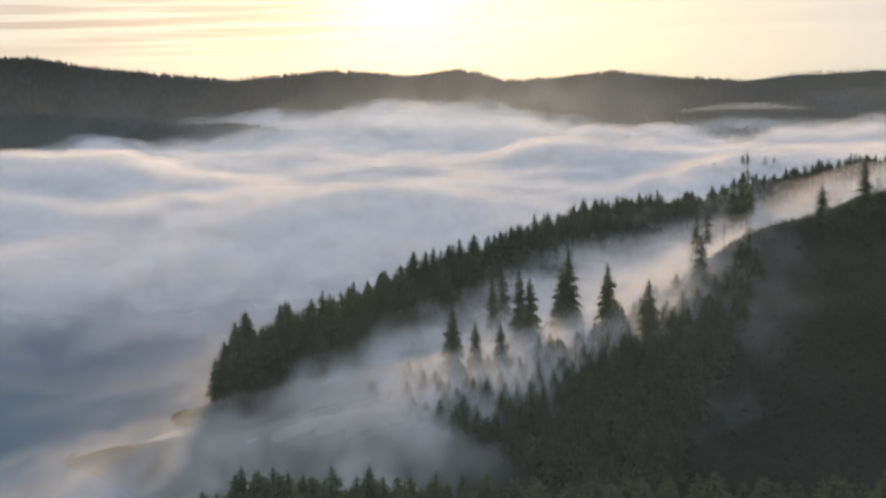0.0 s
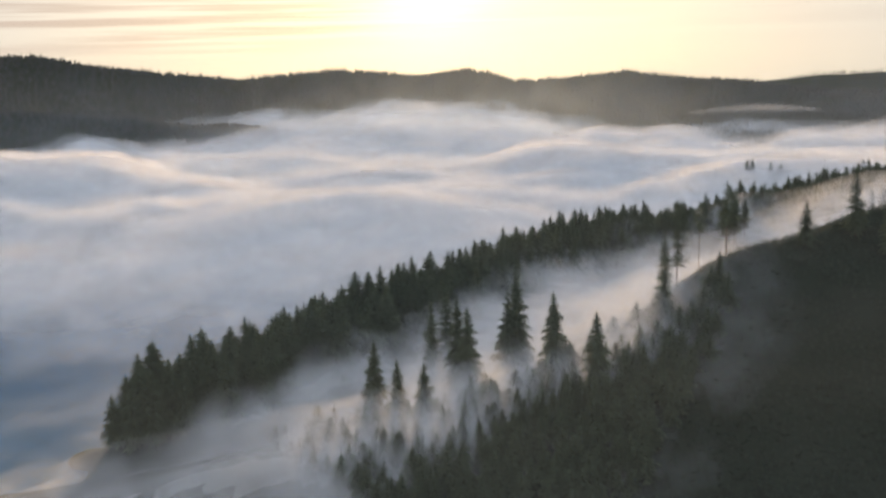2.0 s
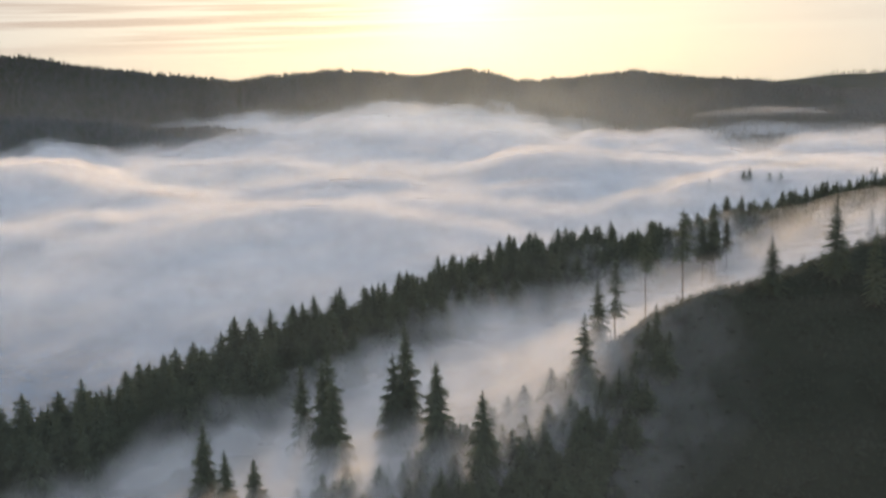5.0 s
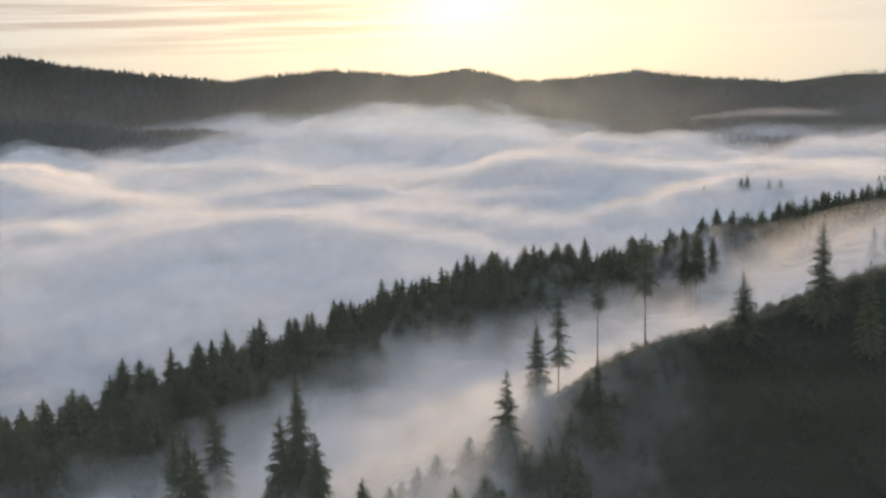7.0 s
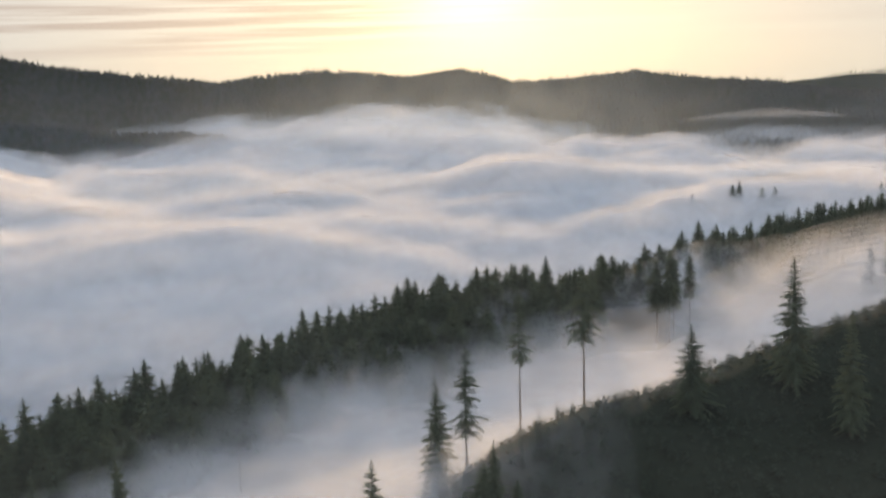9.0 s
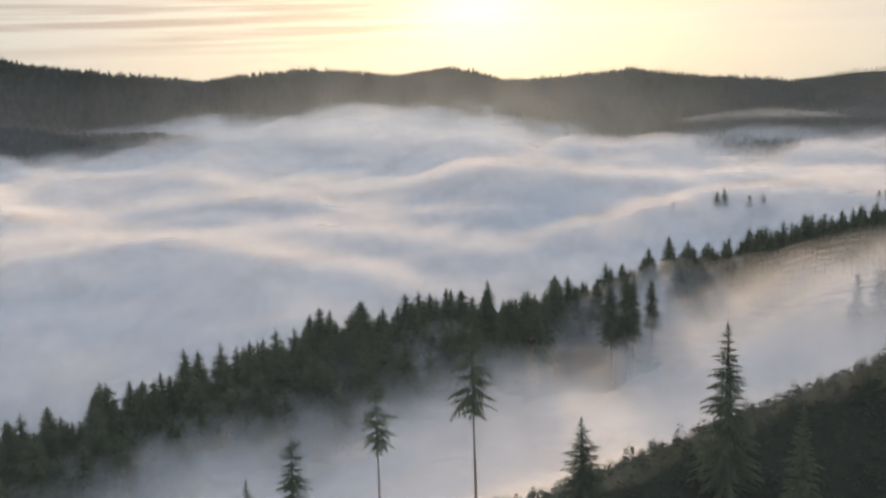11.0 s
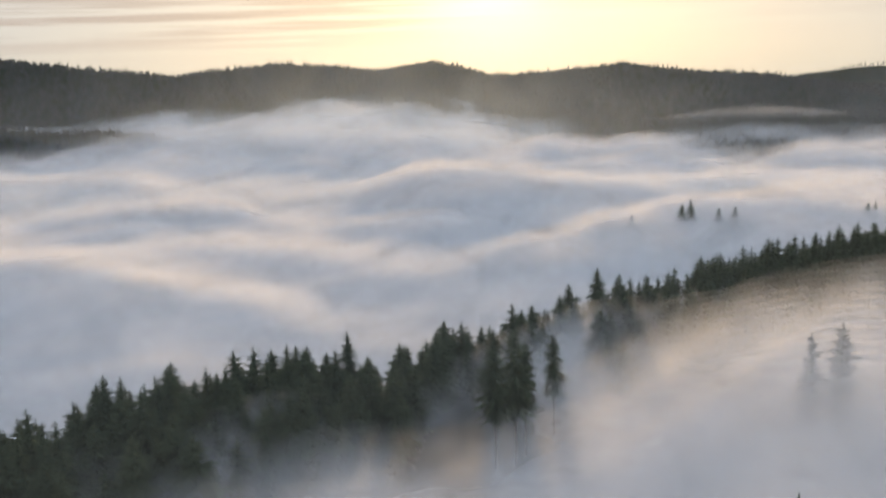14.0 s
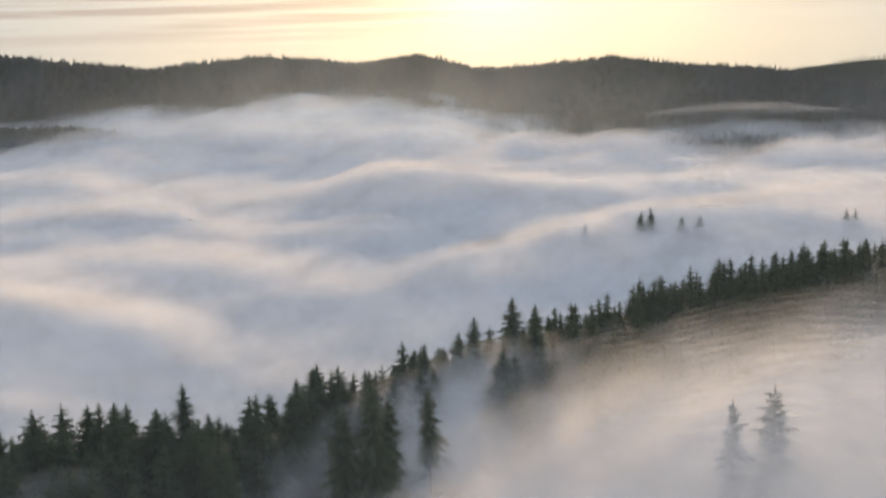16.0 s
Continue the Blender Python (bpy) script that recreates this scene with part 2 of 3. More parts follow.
def sheet(xs, ys, height, keep=None):
    """A sheet of quads over a grid, with its heights; keep: which quads stay."""
    gx, gy = np.meshgrid(xs, ys)
    z = height(gx, gy)
    verts = np.stack([gx.ravel(), gy.ravel(), z.ravel()], 1)
    n, k = len(xs), np.arange((len(ys) - 1) * len(xs)).reshape(len(ys) - 1, len(xs))[:, :-1].ravel()
    faces = np.stack([k, k + 1, k + n + 1, k + n], 1)
    if keep is not None:
        faces = faces[keep(gx, gy, z).ravel()[faces].any(1)]
        used = np.unique(faces)
        index = np.zeros(len(verts), np.int64)
        index[used] = np.arange(len(used))
        verts, faces = verts[used], index[faces]
    return verts, faces


xs = spaced(((-4800, 160), (-1600, 45), (-260, 7), (480, 30), (1500, 130), (4800, 0)))
ys = spaced(((-2500, 160), (-100, 30), (140, 7), (960, 14), (1200, 30), (2650, 80), (4900, 0)))
tagged(new("ground", mesh_of("ground", *sheet(xs, ys, ground), FLOOR)), "dark forested hillsides and ridges above a lake", "ground", kind="structure")
lake = np.array([(-4800, -2500, 0), (4800, -2500, 0), (4800, 4900, 0), (-4800, 4900, 0)], float)
tagged(new("water", mesh_of("water", lake, np.array([(0, 1, 2, 3)]), WATER)), "calm blue-grey lake under thin morning fog", "lake", kind="structure")


# ---- fog ----
def fog_top(x, y):
    sea = np.interp(y, (300, 550, 650, 800, 1000, 1400, 1900, 2400), (10, 12, 19, 36, 49, 57, 64, 70))
    far = smooth(y, 1450, 1850)
    sea = sea + far * (38 * np.exp(-((x + 180) / 310) ** 2) - 12 * smooth(x, 100, 330) - 6 * smooth(x, 350, 520)) + 5 * smooth(y, 1300, 1600) * smooth(-x, 350, 700)
    gully = np.interp(x + 0.15 * (y - 600), (-150, -60, 0, 60, 130, 180, 250, 310, 400, 480), (14, 26, 41, 50, 53, 57, 62, 65, 69, 74))
    d, _ = along(x, y, MIDDLE_RIDGE)
    level = gully + (sea - gully) * np.maximum(smooth(d, -8, 45), 1 - smooth(x, -135, -95))
    level = level - 12 * np.exp(-((x + 240) / 170) ** 2 - ((y - 470) / 230) ** 2)
    level = level + (4 * np.exp(-((d + 75) / 24) ** 2) - 7 * np.exp(-((d + 10) / 22) ** 2)) * smooth(x, 225, 290)
    flank = (8 + 16 * fbm(x / 45, y / 45, 91, 2)) * np.exp(-((d + 26) / 22) ** 2) * smooth(x, -125, -80) * (1 - smooth(x, 170, 240))
    d, _ = along(x, y, NEAR_HILL)
    level = level - 24 * smooth(-d, 0, 50) * (1 - smooth(y, 560, 700)) * smooth(x, -135, -95)
    level = level + 6 * np.exp(-((x + 100) / 60) ** 2 - ((y - 405) / 40) ** 2)
    level = level + 30 * np.exp(-((x + 42) / 80) ** 2 - ((y - 358) / 47) ** 2)
    level = level + 20 * np.exp(-((d - 14) / 28) ** 2) * smooth(x, 58, 105) * (1 - smooth(x, 190, 260))
    level = level - 42 * smooth(x, 25, 90) * smooth(-d, 12, 55) * (1 - smooth(y, 520, 620))
    level = level - 1 * np.exp(-((x - 335) / 130) ** 2 - ((y - 1075) / 90) ** 2)
    warp = 70 * fbm(x / 260, y / 260, 27, 2)
    level = level + 15 * np.exp(-((x - 300) / 45) ** 2 - ((y - 720) / 40) ** 2) - 15 * np.exp(-((x - 192) / 45) ** 2 - ((y - 742) / 42) ** 2)
    big = fbm((x + 0.35 * y + warp) / 240, (y - 0.2 * x + warp) / 190, 21, 2)
    middle = fbm((x + 0.5 * y - warp) / 130, (y + warp) / 95, 37, 2) * smooth(y, 520, 800)
    small = fbm(x / 60, y / 60, 31, 3)
    swell = 3.0 + 17.0 * smooth(y, 650, 1100) * (1 - 0.3 * far)
    level = level + swell * big + 5.0 * middle + 1.2 * small
    cling = flank + 6 * np.exp(-((x - 116) / 40) ** 2 - ((y - 466) / 30) ** 2) + 3 * np.exp(-((d - 4) / 10) ** 2) * smooth(x, 110, 140) + 4 * np.exp(-((x - 108) / 42) ** 2 - ((y - 438) / 34) ** 2) + 4 * np.exp(-((x - 62) / 48) ** 2 - ((y - 372) / 42) ** 2)
    return np.where(cling > 1, np.maximum(level, ground(x, y) + cling - 1.5 + small), level)


SHEETS = ((0, 0.03, 0.95), (1.2, 0.045, 0.95), (2.5, 0.06, 0.9), (4, 0.08, 0.9), (5.5, 0.1, 0.8), (7, 0.12, 0.8), (8.5, 0.14, 0.7), (10, 0.17, 0.6), (11.8, 0.22, 0.5), (14, 0.3, 0.4), (16.5, 0.4, 0.3), (19.5, 0.55, 0.2))
fx = spaced(((-3200, 120), (-700, 24), (-260, 8), (460, 16), (900, 50), (3200, 0)))
fy = spaced(((120, 14), (330, 8), (900, 12), (1300, 20), (2500, 60), (3100, 0)))
fgx, fgy = np.meshgrid(fx, fy)
fog_z, under = fog_top(fgx, fgy), ground(fgx, fgy)
gully_d, _ = along(fgx, fgy, MIDDLE_RIDGE)
softness = np.interp(fgy, (750, 1000, 1500, 1850), (1.0, 0.6, 0.6, 1.5)) + 0.25 * smooth(-gully_d, -5, 40) * smooth(fgx, 20, 110) + 0.6 * smooth(-gully_d, -5, 30) * smooth(fgx, 190, 300) + 0.7 * smooth(gully_d, 10, 60) * (1 - smooth(fgy, 700, 1000))   # thinner in the gully and over the lake
for i, (drop, density, contrast) in enumerate(SHEETS):
    z = fog_z - drop * softness + (1.2 + 0.05 * drop) * (1 - 0.8 * smooth(fgy, 750, 1200)) * fbm(fgx / 16 + 0.25 * i, fgy / 12 - 0.2 * i, 50, 3) + 5 * smooth(fgy, 1200, 1700) * fbm(fgx / 70 + 0.1 * i, fgy / 90, 80, 3)
    v, f = sheet(fx, fy, lambda x, y: z, lambda x, y, z: (z > -1) & (z > under - 12))
    tagged(new("fog_layer", mesh_of("fog_layer", v, f, mist("fog", density, contrast))), "layer of pale drifting valley fog", "fog", kind="stuff")
v, f = sheet(fx, fy, lambda x, y: fog_z - 23 * softness, lambda x, y, z: (z > -1) & (z > under - 12))
tagged(new("fog_bank", mesh_of("fog_bank", v, f, mist("dense_fog", 1.0, 0.0))), "thick white fog bank filling the valley", "fog", kind="stuff")


def haze(density, passed, middle, sides):
    """Thin morning haze, thinner with height; extra density in the middle stands in for sun glow."""
    m = mist("haze", density, 0.3, (0.7, 0.84, 1.0, 1), passed)
    t = m.node_tree
    place = node(t, "ShaderNodeSeparateXYZ", i0=t.nodes.new("ShaderNodeNewGeometry").outputs["Position"]).outputs
    fade = node(t, "ShaderNodeMapRange", i0=place[2], i1=110.0, i2=230.0, i3=1.0, i4=0.0)
    thick = node(t, "ShaderNodeMapRange", i0=maths(t, "ABSOLUTE", maths(t, "SUBTRACT", place[0], 60.0)), i1=40.0, i2=480.0, i3=middle, i4=sides)
    thick.interpolation_type = "SMOOTHSTEP"
    mix = next(l for l in t.links if l.to_node.type == "OUTPUT_MATERIAL").from_node
    alpha = mix.inputs[0].links[0].from_socket
    t.links.new(maths(t, "MULTIPLY", maths(t, "MULTIPLY", alpha, thick.outputs[0]), fade.outputs[0]), mix.inputs[0])
    return m


# second sheet: glow under the sun imitated by denser haze around x = 60
for y0, density, passed, middle, sides in ((1320, 0.085, 0.05, 1.0, 1.0), (1720, 0.06, 0.6, 1.7, 0.25)):
    v, f = sheet(np.arange(-2600, 2601, 100.0), np.arange(0, 9.0), lambda x, y: 20 + 28 * y)
    v[:, 1] = y0 + 0.00004 * v[:, 0] ** 2 + 30 * fbm(v[:, 0] / 300, v[:, 2] / 120, y0)
    tagged(new("haze_layer", mesh_of("haze_layer", v, f, haze(density, passed, middle, sides))), "faint morning haze before the distant hills", "haze", kind="stuff")


# a thin sheet of haze in the air over the valley
m = mist("air_haze", 0.028, 0.35, (0.8, 0.9, 1.0, 1))
t = m.node_tree
far_off = node(t, "ShaderNodeSeparateXYZ", i0=t.nodes.new("ShaderNodeNewGeometry").outputs["Position"]).outputs[1]
fade = node(t, "ShaderNodeMapRange", i0=far_off, i1=700.0, i2=1250.0, i3=1.0, i4=0.0)
mix = next(l for l in t.links if l.to_node.type == "OUTPUT_MATERIAL").from_node
t.links.new(maths(t, "MULTIPLY", mix.inputs[0].links[0].from_socket, fade.outputs[0]), mix.inputs[0])
v, f = sheet(np.arange(-1000, 1001, 25.0), np.arange(60, 1290, 25.0), lambda x, y: 104 + 6 * fbm(x / 160, y / 160, 71, 2) + 0.06 * np.clip(x - 150, 0, 600))
tagged(new("haze_layer", mesh_of("haze_layer", v, f, m)), "faint morning haze over the valley", "haze", kind="stuff")


# a low cap of cloud lying against the far hillside
for i, density in enumerate((0.02, 0.035, 0.045)):
    def cap(u, v, i=i):
        return np.cos(np.pi / 2 * np.clip(np.hypot(u, v), 0, 1)) ** 1.2
    v, f = sheet(np.linspace(-1, 1, 29), np.linspace(-1, 1, 13), cap)
    v = v * (120 - 12 * i, 55 - 8 * i, 15 - 3 * i) + (495, 1740, 82 + i)
    tagged(new("cloud_cap", mesh_of("cloud_cap", v, f, mist("cloud_cap", density, 0.4))), "thin blue-grey cloud cap against the hillside", "fog", kind="stuff")


# ---- conifers ----
def branch(rng, verts, faces, root, yaw, length, rise, droop, sprigs, width):
    """A bough like a feather: a spine that rises, then hangs, with a pointed drooping spray to each side at every step."""
    out, across = Vector((math.cos(yaw), math.sin(yaw), 0)), Vector((-math.sin(yaw), math.cos(yaw), 0))
    at = lambda s: root + out * (length * s) + Vector((0, 0, length * (rise * s - droop * s * s)))
    base = len(verts)
    verts += [at(0.08 + 0.92 * k / sprigs) for k in range(sprigs + 1)]
    for k in range(sprigs):
        s = (k + 0.5) / sprigs
        for side in (-1, 1):
            w = width * length * (1.0 - 0.75 * s) * rng.uniform(0.6, 1.25)
            verts.append(at(s + 0.1) + out * (0.55 * w) + across * (side * w) - Vector((0, 0, w * rng.uniform(0.5, 1.25))))
            faces.append((base + k, base + k + 1, len(verts) - 1) if side < 0 else (base + k + 1, base + k, len(verts) - 1))


def conifer_meshes(seed, height, radius, bare, whorls, each, sprigs, ragged, trunk_r=0.0, power=0.68, width=0.42, core=0.3):
    """Trunk and crown of a conifer. bare: the part of the height without boughs; ragged: how uneven the crown is."""
    rng = random.Random(seed)
    bend = Vector((rng.uniform(-1, 1), rng.uniform(-1, 1), 0)) * 0.012 * height
    spine = lambda s: bend * (s * s) + Vector((0, 0, height * s))
    r0, sides = trunk_r or 0.012 * height, 7
    verts, faces = [], []
    for j in range(7):
        s = j / 6
        r = r0 * (1 - 0.97 * s) * (1.35 if j == 0 else 1)
        verts += [spine(s) + Vector((math.cos(a) * r, math.sin(a) * r, -0.6 if j == 0 else 0)) for a in (2 * math.pi * k / sides for k in range(sides))]
    for j in range(6):
        faces += [(j * sides + k, j * sides + (k + 1) % sides, (j + 1) * sides + (k + 1) % sides, (j + 1) * sides + k) for k in range(sides)]
    faces.append(tuple(range(6 * sides, 7 * sides)))
    trunk = mesh_of("trunk", [tuple(v) for v in verts], faces, BARK)
    verts, faces = [], []
    lean = [rng.uniform(1 - 0.5 * ragged, 1 + 0.4 * ragged) for _ in range(7)]
    for j in range(whorls):
        s0 = bare + (0.99 - bare) * (j / whorls) ** 0.92
        turn = rng.uniform(0, 6.28)
        here = rng.uniform(1 - 0.5 * ragged, 1 + 0.4 * ragged)
        for k in range(each):
            if rng.random() < 0.35 * ragged:
                continue
            s = min(0.985, s0 + rng.uniform(-0.4, 0.4) / whorls * (1 - bare))
            u = max(0.0, (s - bare) / (1 - bare))
            yaw = turn + 6.283 * k / each + rng.uniform(-0.35, 0.35)
            reach = radius * (1 - u) ** power * min(1.0, 0.62 + 3 * u) * here * rng.uniform(0.72, 1.12) * lean[int(yaw / 6.283 * 7) % 7] + 0.018 * height * (1 - 0.5 * u)
            branch(rng, verts, faces, spine(s), yaw, reach, 0.6 * u - 0.12 + rng.uniform(-0.14, 0.14), 0.3, sprigs, width)
    rings = [bare + (0.95 - bare) * q for q in (0.04, 0.3, 0.6, 1.0)]
    base = len(verts)
    for s in rings if core else ():
        r = core * radius * (1 - (s - bare) / (1 - bare)) ** power
        verts += [spine(s) + Vector((math.cos(6.283 * k / 6), math.sin(6.283 * k / 6), 0)) * (r * rng.uniform(0.5, 1.3)) + Vector((0, 0, rng.uniform(-0.03, 0.03) * height)) for k in range(6)]
    for j in range(3 if core else 0):
        for k in range(6):
            a, b, c, d = base + j * 6 + k, base + j * 6 + (k + 1) % 6, base + j * 6 + 6 + (k + 1) % 6, base + j * 6 + 6 + k
            faces += [(a, b, c), (a, c, d)]
    tip = spine(1.0)
    base = len(verts)
    verts += [tip + Vector((0, 0, 0.015 * height))] + [tip + Vector((math.cos(a), math.sin(a), -3.5)) * (0.009 * height) for a in (0, 1.6, 3.1, 4.7)]
    faces += [(base, base + 1 + k, base + 1 + (k + 1) % 4) for k in range(4)]
    crown = mesh_of("crown", np.array([tuple(v) for v in verts]), np.array(faces), NEEDLES, True)
    return trunk, crown


def conifer(name, label, meshes, m, group):
    """A tree as a thing: an empty at its foot with trunk and crown."""
    top = new(name)
    top.matrix_basis = m
    for part_name, me in zip(("trunk", "crown"), meshes):
        if me:
            new(part_name, me).parent = top
    return tagged(top, label, "tree", group)


def foot(x, y, scale=1.0, yaw=0.0, width=1.0):
    z = float(ground(np.array([x]), np.array([y]))[0]) - 0.15
    return Matrix.Translation((x, y, z)) @ Matrix.Rotation(yaw, 4, "Z") @ Matrix.Diagonal((scale * width, scale * width, scale, 1))


# trees that stand apart: x, y, top, sort, width
FULL = [conifer_meshes(100 + i, 20, 1.12 * r, b, 24, 8, 5, 0.26, power=0.78, width=0.5) for i, (r, b) in enumerate(((5.6, 0.03), (5.0, 0.05), (6.1, 0.02), (5.4, 0.06), (4.6, 0.03), (5.7, 0.10)))]
LOOSE = [conifer_meshes(200 + i, 20, r, b, 27, 8, 6, 0.36, power=0.85, width=0.36, core=0.14) for i, (r, b) in enumerate(((5.2, 0.05), (4.8, 0.08), (5.5, 0.03)))]
HIGH = [conifer_meshes(300 + i, 30, r, b, w, 8, 6, 0.7, 0.3, 0.42, 0.36, 0.08) for i, (r, b, w) in enumerate(((3.5, 0.42, 17), (3.3, 0.66, 11), (4.1, 0.34, 19)))]
BROAD = [conifer_meshes(360 + i, 30, r, b, 24, 9, 7, 0.5, 0.34, 0.55, 0.36, 0.14) for i, (r, b) in enumerate(((5.4, 0.42), (4.6, 0.46), (5.0, 0.40)))]
SORTS = {"broad": (BROAD, 30, "tall_fir", "tall broad-crowned fir above a bare lower trunk in mist"),
         "full": (FULL, 20, "fir_tree", "tall dark green fir with dense pointed crown in fog"),
         "loose": (LOOSE, 20, "fir_tree", "lone fir with open drooping branches on the hillside"),
         "pole": ([HIGH[1]], 30, "tall_fir", "tall fir with a long bare trunk and a small high crown"),
         "high": (HIGH, 30, "tall_fir", "tall fir with a long bare trunk and high ragged crown")}
LONE = ((141.5, 526.5, 92, "pole", 0.9), (178, 492, 95.5, "loose", 1.2), (202, 502, 107.5, "loose", 1.15), (128.5, 510, 87, "high", 1.0), (122, 504, 81, "loose", 0.95), (136, 464, 80, "loose", 0.95),
        (113, 457, 79, "loose", 1.0), (159, 548, 98, "pole", 1.05), (57, 476, 73, "full", 1.0), (53, 471, 64, "full", 1.0), (28, 498, 62, "loose", 1.1), (22, 478, 60, "full", 1.0),
        (69, 437, 70.5, "full", 0.9), (37, 449, 63, "full", 1.05), (33, 455, 67, "full", 0.9), (82, 417, 67.5, "full", 1.0), (21.5, 407, 53, "full", 1.1), (12, 415, 52.5, "full", 1.1),
        (3, 427, 56.5, "full", 0.9), (176, 733, 63.5, "full", 1.0), (223, 759, 64.5, "broad", 0.85), (211, 741, 71, "broad", 1.1), (205, 738, 66, "broad", 1.1), (214, 748, 65, "broad", 1.0),
        (303, 729, 74, "broad", 1.0), (292, 722, 73, "broad", 0.7), (210, 487, 99, "loose", 0.9), (240, 532, 106, "loose", 1.0), (312, 1092, 62, "full", 1.2), (318, 1096, 64, "full", 1.2), (334, 1090, 59, "full", 1.1), (345, 1094, 59, "full", 1.1), (281, 1090, 56, "full", 1.1), (424, 1092, 61, "full", 1.1), (430, 1096, 60.5, "full", 1.1))
rng = random.Random(5)
for k, (x, y, top, sort, width) in enumerate(LONE):
    sorts, tall, name, label = SORTS[sort]
    m = foot(x, y)
    scale = (top - m.translation.z) / tall
    slim = 0.9 if sort == "full" else 1.0
    conifer(name, label, sorts[(k - 1) % len(sorts)], m @ Matrix.Rotation(rng.uniform(0, 6), 4, "Z") @ Matrix.Diagonal((width * scale**0.6 * slim, width * scale**0.6 * slim, scale, 1)), "firs standing apart")
for x, y, tall in ((150, 512, 6), (60, 560, 24)):
    snag = mesh_of("trunk", *(lambda m: ([tuple(v.co) for v in m.vertices], [tuple(p.vertices) for p in m.polygons]))(HIGH[0][0]), BARK)
    conifer("dead_snag", "bare grey trunk of a dead fir on the crest", (snag, None), foot(x, y) @ Matrix.Diagonal((0.75, 0.75, tall / 30, 1)), "dead trunks")


def line_at(line, s):
    """A point s metres along a crest line, and the unit course there."""
    for (ax, ay, _), (bx, by, _) in zip(line, line[1:]):
        d = math.hypot(bx - ax, by - ay)
        if s <= d:
            return ax + (bx - ax) * s / d, ay + (by - ay) * s / d, (bx - ax) / d, (by - ay) / d
        s -= d
    return bx, by, (bx - ax) / d, (by - ay) / d


def joined(name, label, poses, mat, category="forest", flat=True):
    """Many alike trees as one mesh. poses: rows of (corners, triangles), x, y, z, scale, width, yaw."""
    verts = []
    faces = []
    count = 0
    for (tv, tf), x, y, z, scale, width, yaw in poses:
        c, s = math.cos(yaw) * width * scale, math.sin(yaw) * width * scale
        rot = np.array([[c, -s, 0], [s, c, 0], [0, 0, scale]])
        verts.append(tv @ rot.T + (x, y, z))
        faces.append(tf + count)
        count += len(tv)
    return tagged(new(name, mesh_of(name, np.concatenate(verts), np.concatenate(faces), mat, flat)), label, category, kind="stuff")


def triangles(me):
    """A mesh as arrays of corners and triangles."""
    me.calc_loop_triangles()
    return np.array([v.co[:] for v in me.vertices]), np.array([t.vertices[:] for t in me.loop_triangles])


def tiered(seed, tiers, sides, height=20.0, radius=3.2):
    """A plain far-off conifer: ragged skirts one above another."""
    rng = random.Random(seed)
    verts, faces = [], []
    for k in range(tiers):
        z0, z1 = height * (0.06 + 0.86 * k / tiers), height * (0.06 + 0.86 * (k + 1) / tiers) + 0.1 * height
        r = radius * (1 - k / tiers) ** 0.85
        base = len(verts)
        verts.append((rng.uniform(-0.2, 0.2), rng.uniform(-0.2, 0.2), min(z1, height)))
        a0 = rng.uniform(0, 6)
        for j in range(sides):
            q = r * rng.uniform(0.65, 1.2)
            verts.append((math.cos(a0 + 2 * math.pi * j / sides) * q, math.sin(a0 + 2 * math.pi * j / sides) * q, z0 + rng.uniform(-0.05, 0.03) * height))
        faces += [(base, base + 1 + j, base + 1 + (j + 1) % sides) for j in range(sides)]
    return np.array(verts), np.array(faces)


# firs on the middle ridge: along the crest, thick and thin by stretches
rng = random.Random(11)
MEDIUM = [triangles(conifer_meshes(400 + i, 20, 1.15 * r, 0.03, 16, 7, 3, 0.28, power=0.78, width=0.55)[1]) for i, r in enumerate((5.8, 5.1, 6.3, 5.5))]
LOW = [triangles(conifer_meshes(440 + i, 20, 1.15 * r, 0.03, 12, 7, 2, 0.28, power=0.78, width=0.6)[1]) for i, r in enumerate((5.8, 5.1, 6.3, 5.5))]
lone_x, lone_y = np.array([q[0] for q in LONE]), np.array([q[1] for q in LONE])


def scattered(x0, x1, y0, y1, step, seed):
    """Points strewn over a field, with the ground's height and the distance from the nearest lone tree."""
    strew = np.random.RandomState(seed)
    gx, gy = (a.ravel() for a in np.meshgrid(np.arange(x0, x1, step), np.arange(y0, y1, step)))
    gx, gy = gx + strew.uniform(-0.48, 0.48, gx.size) * step, gy + strew.uniform(-0.48, 0.48, gx.size) * step
    near = np.min(np.hypot(gx[:, None] - lone_x, gy[:, None] - lone_y), 1)
    return gx, gy, ground(gx, gy), near, strew.uniform(0, 1, gx.size)


def thickness(s):
    return np.interp(s, (0, 20, 330, 408, 424, 500, 545, 700, 1000), (1, 1, 1, 1, 0.5, 0.8, 0.9, 1, 1))


def course(x, y, line):
    """How far along a crest line the nearest point of it lies."""
    best, far, gone = np.full(x.shape, 1e9), np.zeros(x.shape), 0.0
    for (ax, ay, _), (bx, by, _) in zip(line, line[1:]):
        length = math.hypot(bx - ax, by - ay)
        s = np.clip(((x - ax) * (bx - ax) + (y - ay) * (by - ay)) / length**2, 0, 1)
        d = np.hypot(x - ax - s * (bx - ax), y - ay - s * (by - ay))
        far, best, gone = np.where(d < best, gone + s * length, far), np.minimum(d, best), gone + length
    return far


def fir(x, y, z, tall, label, group):
    w = tall / 20 * rng.uniform(0.9, 1.3)
    conifer("fir_tree", label, rng.choice(FULL), Matrix.Translation((x, y, z - 0.2)) @ Matrix.Rotation(rng.uniform(0, 6), 4, "Z") @ Matrix.Diagonal((w, w, tall / 20, 1)), group)


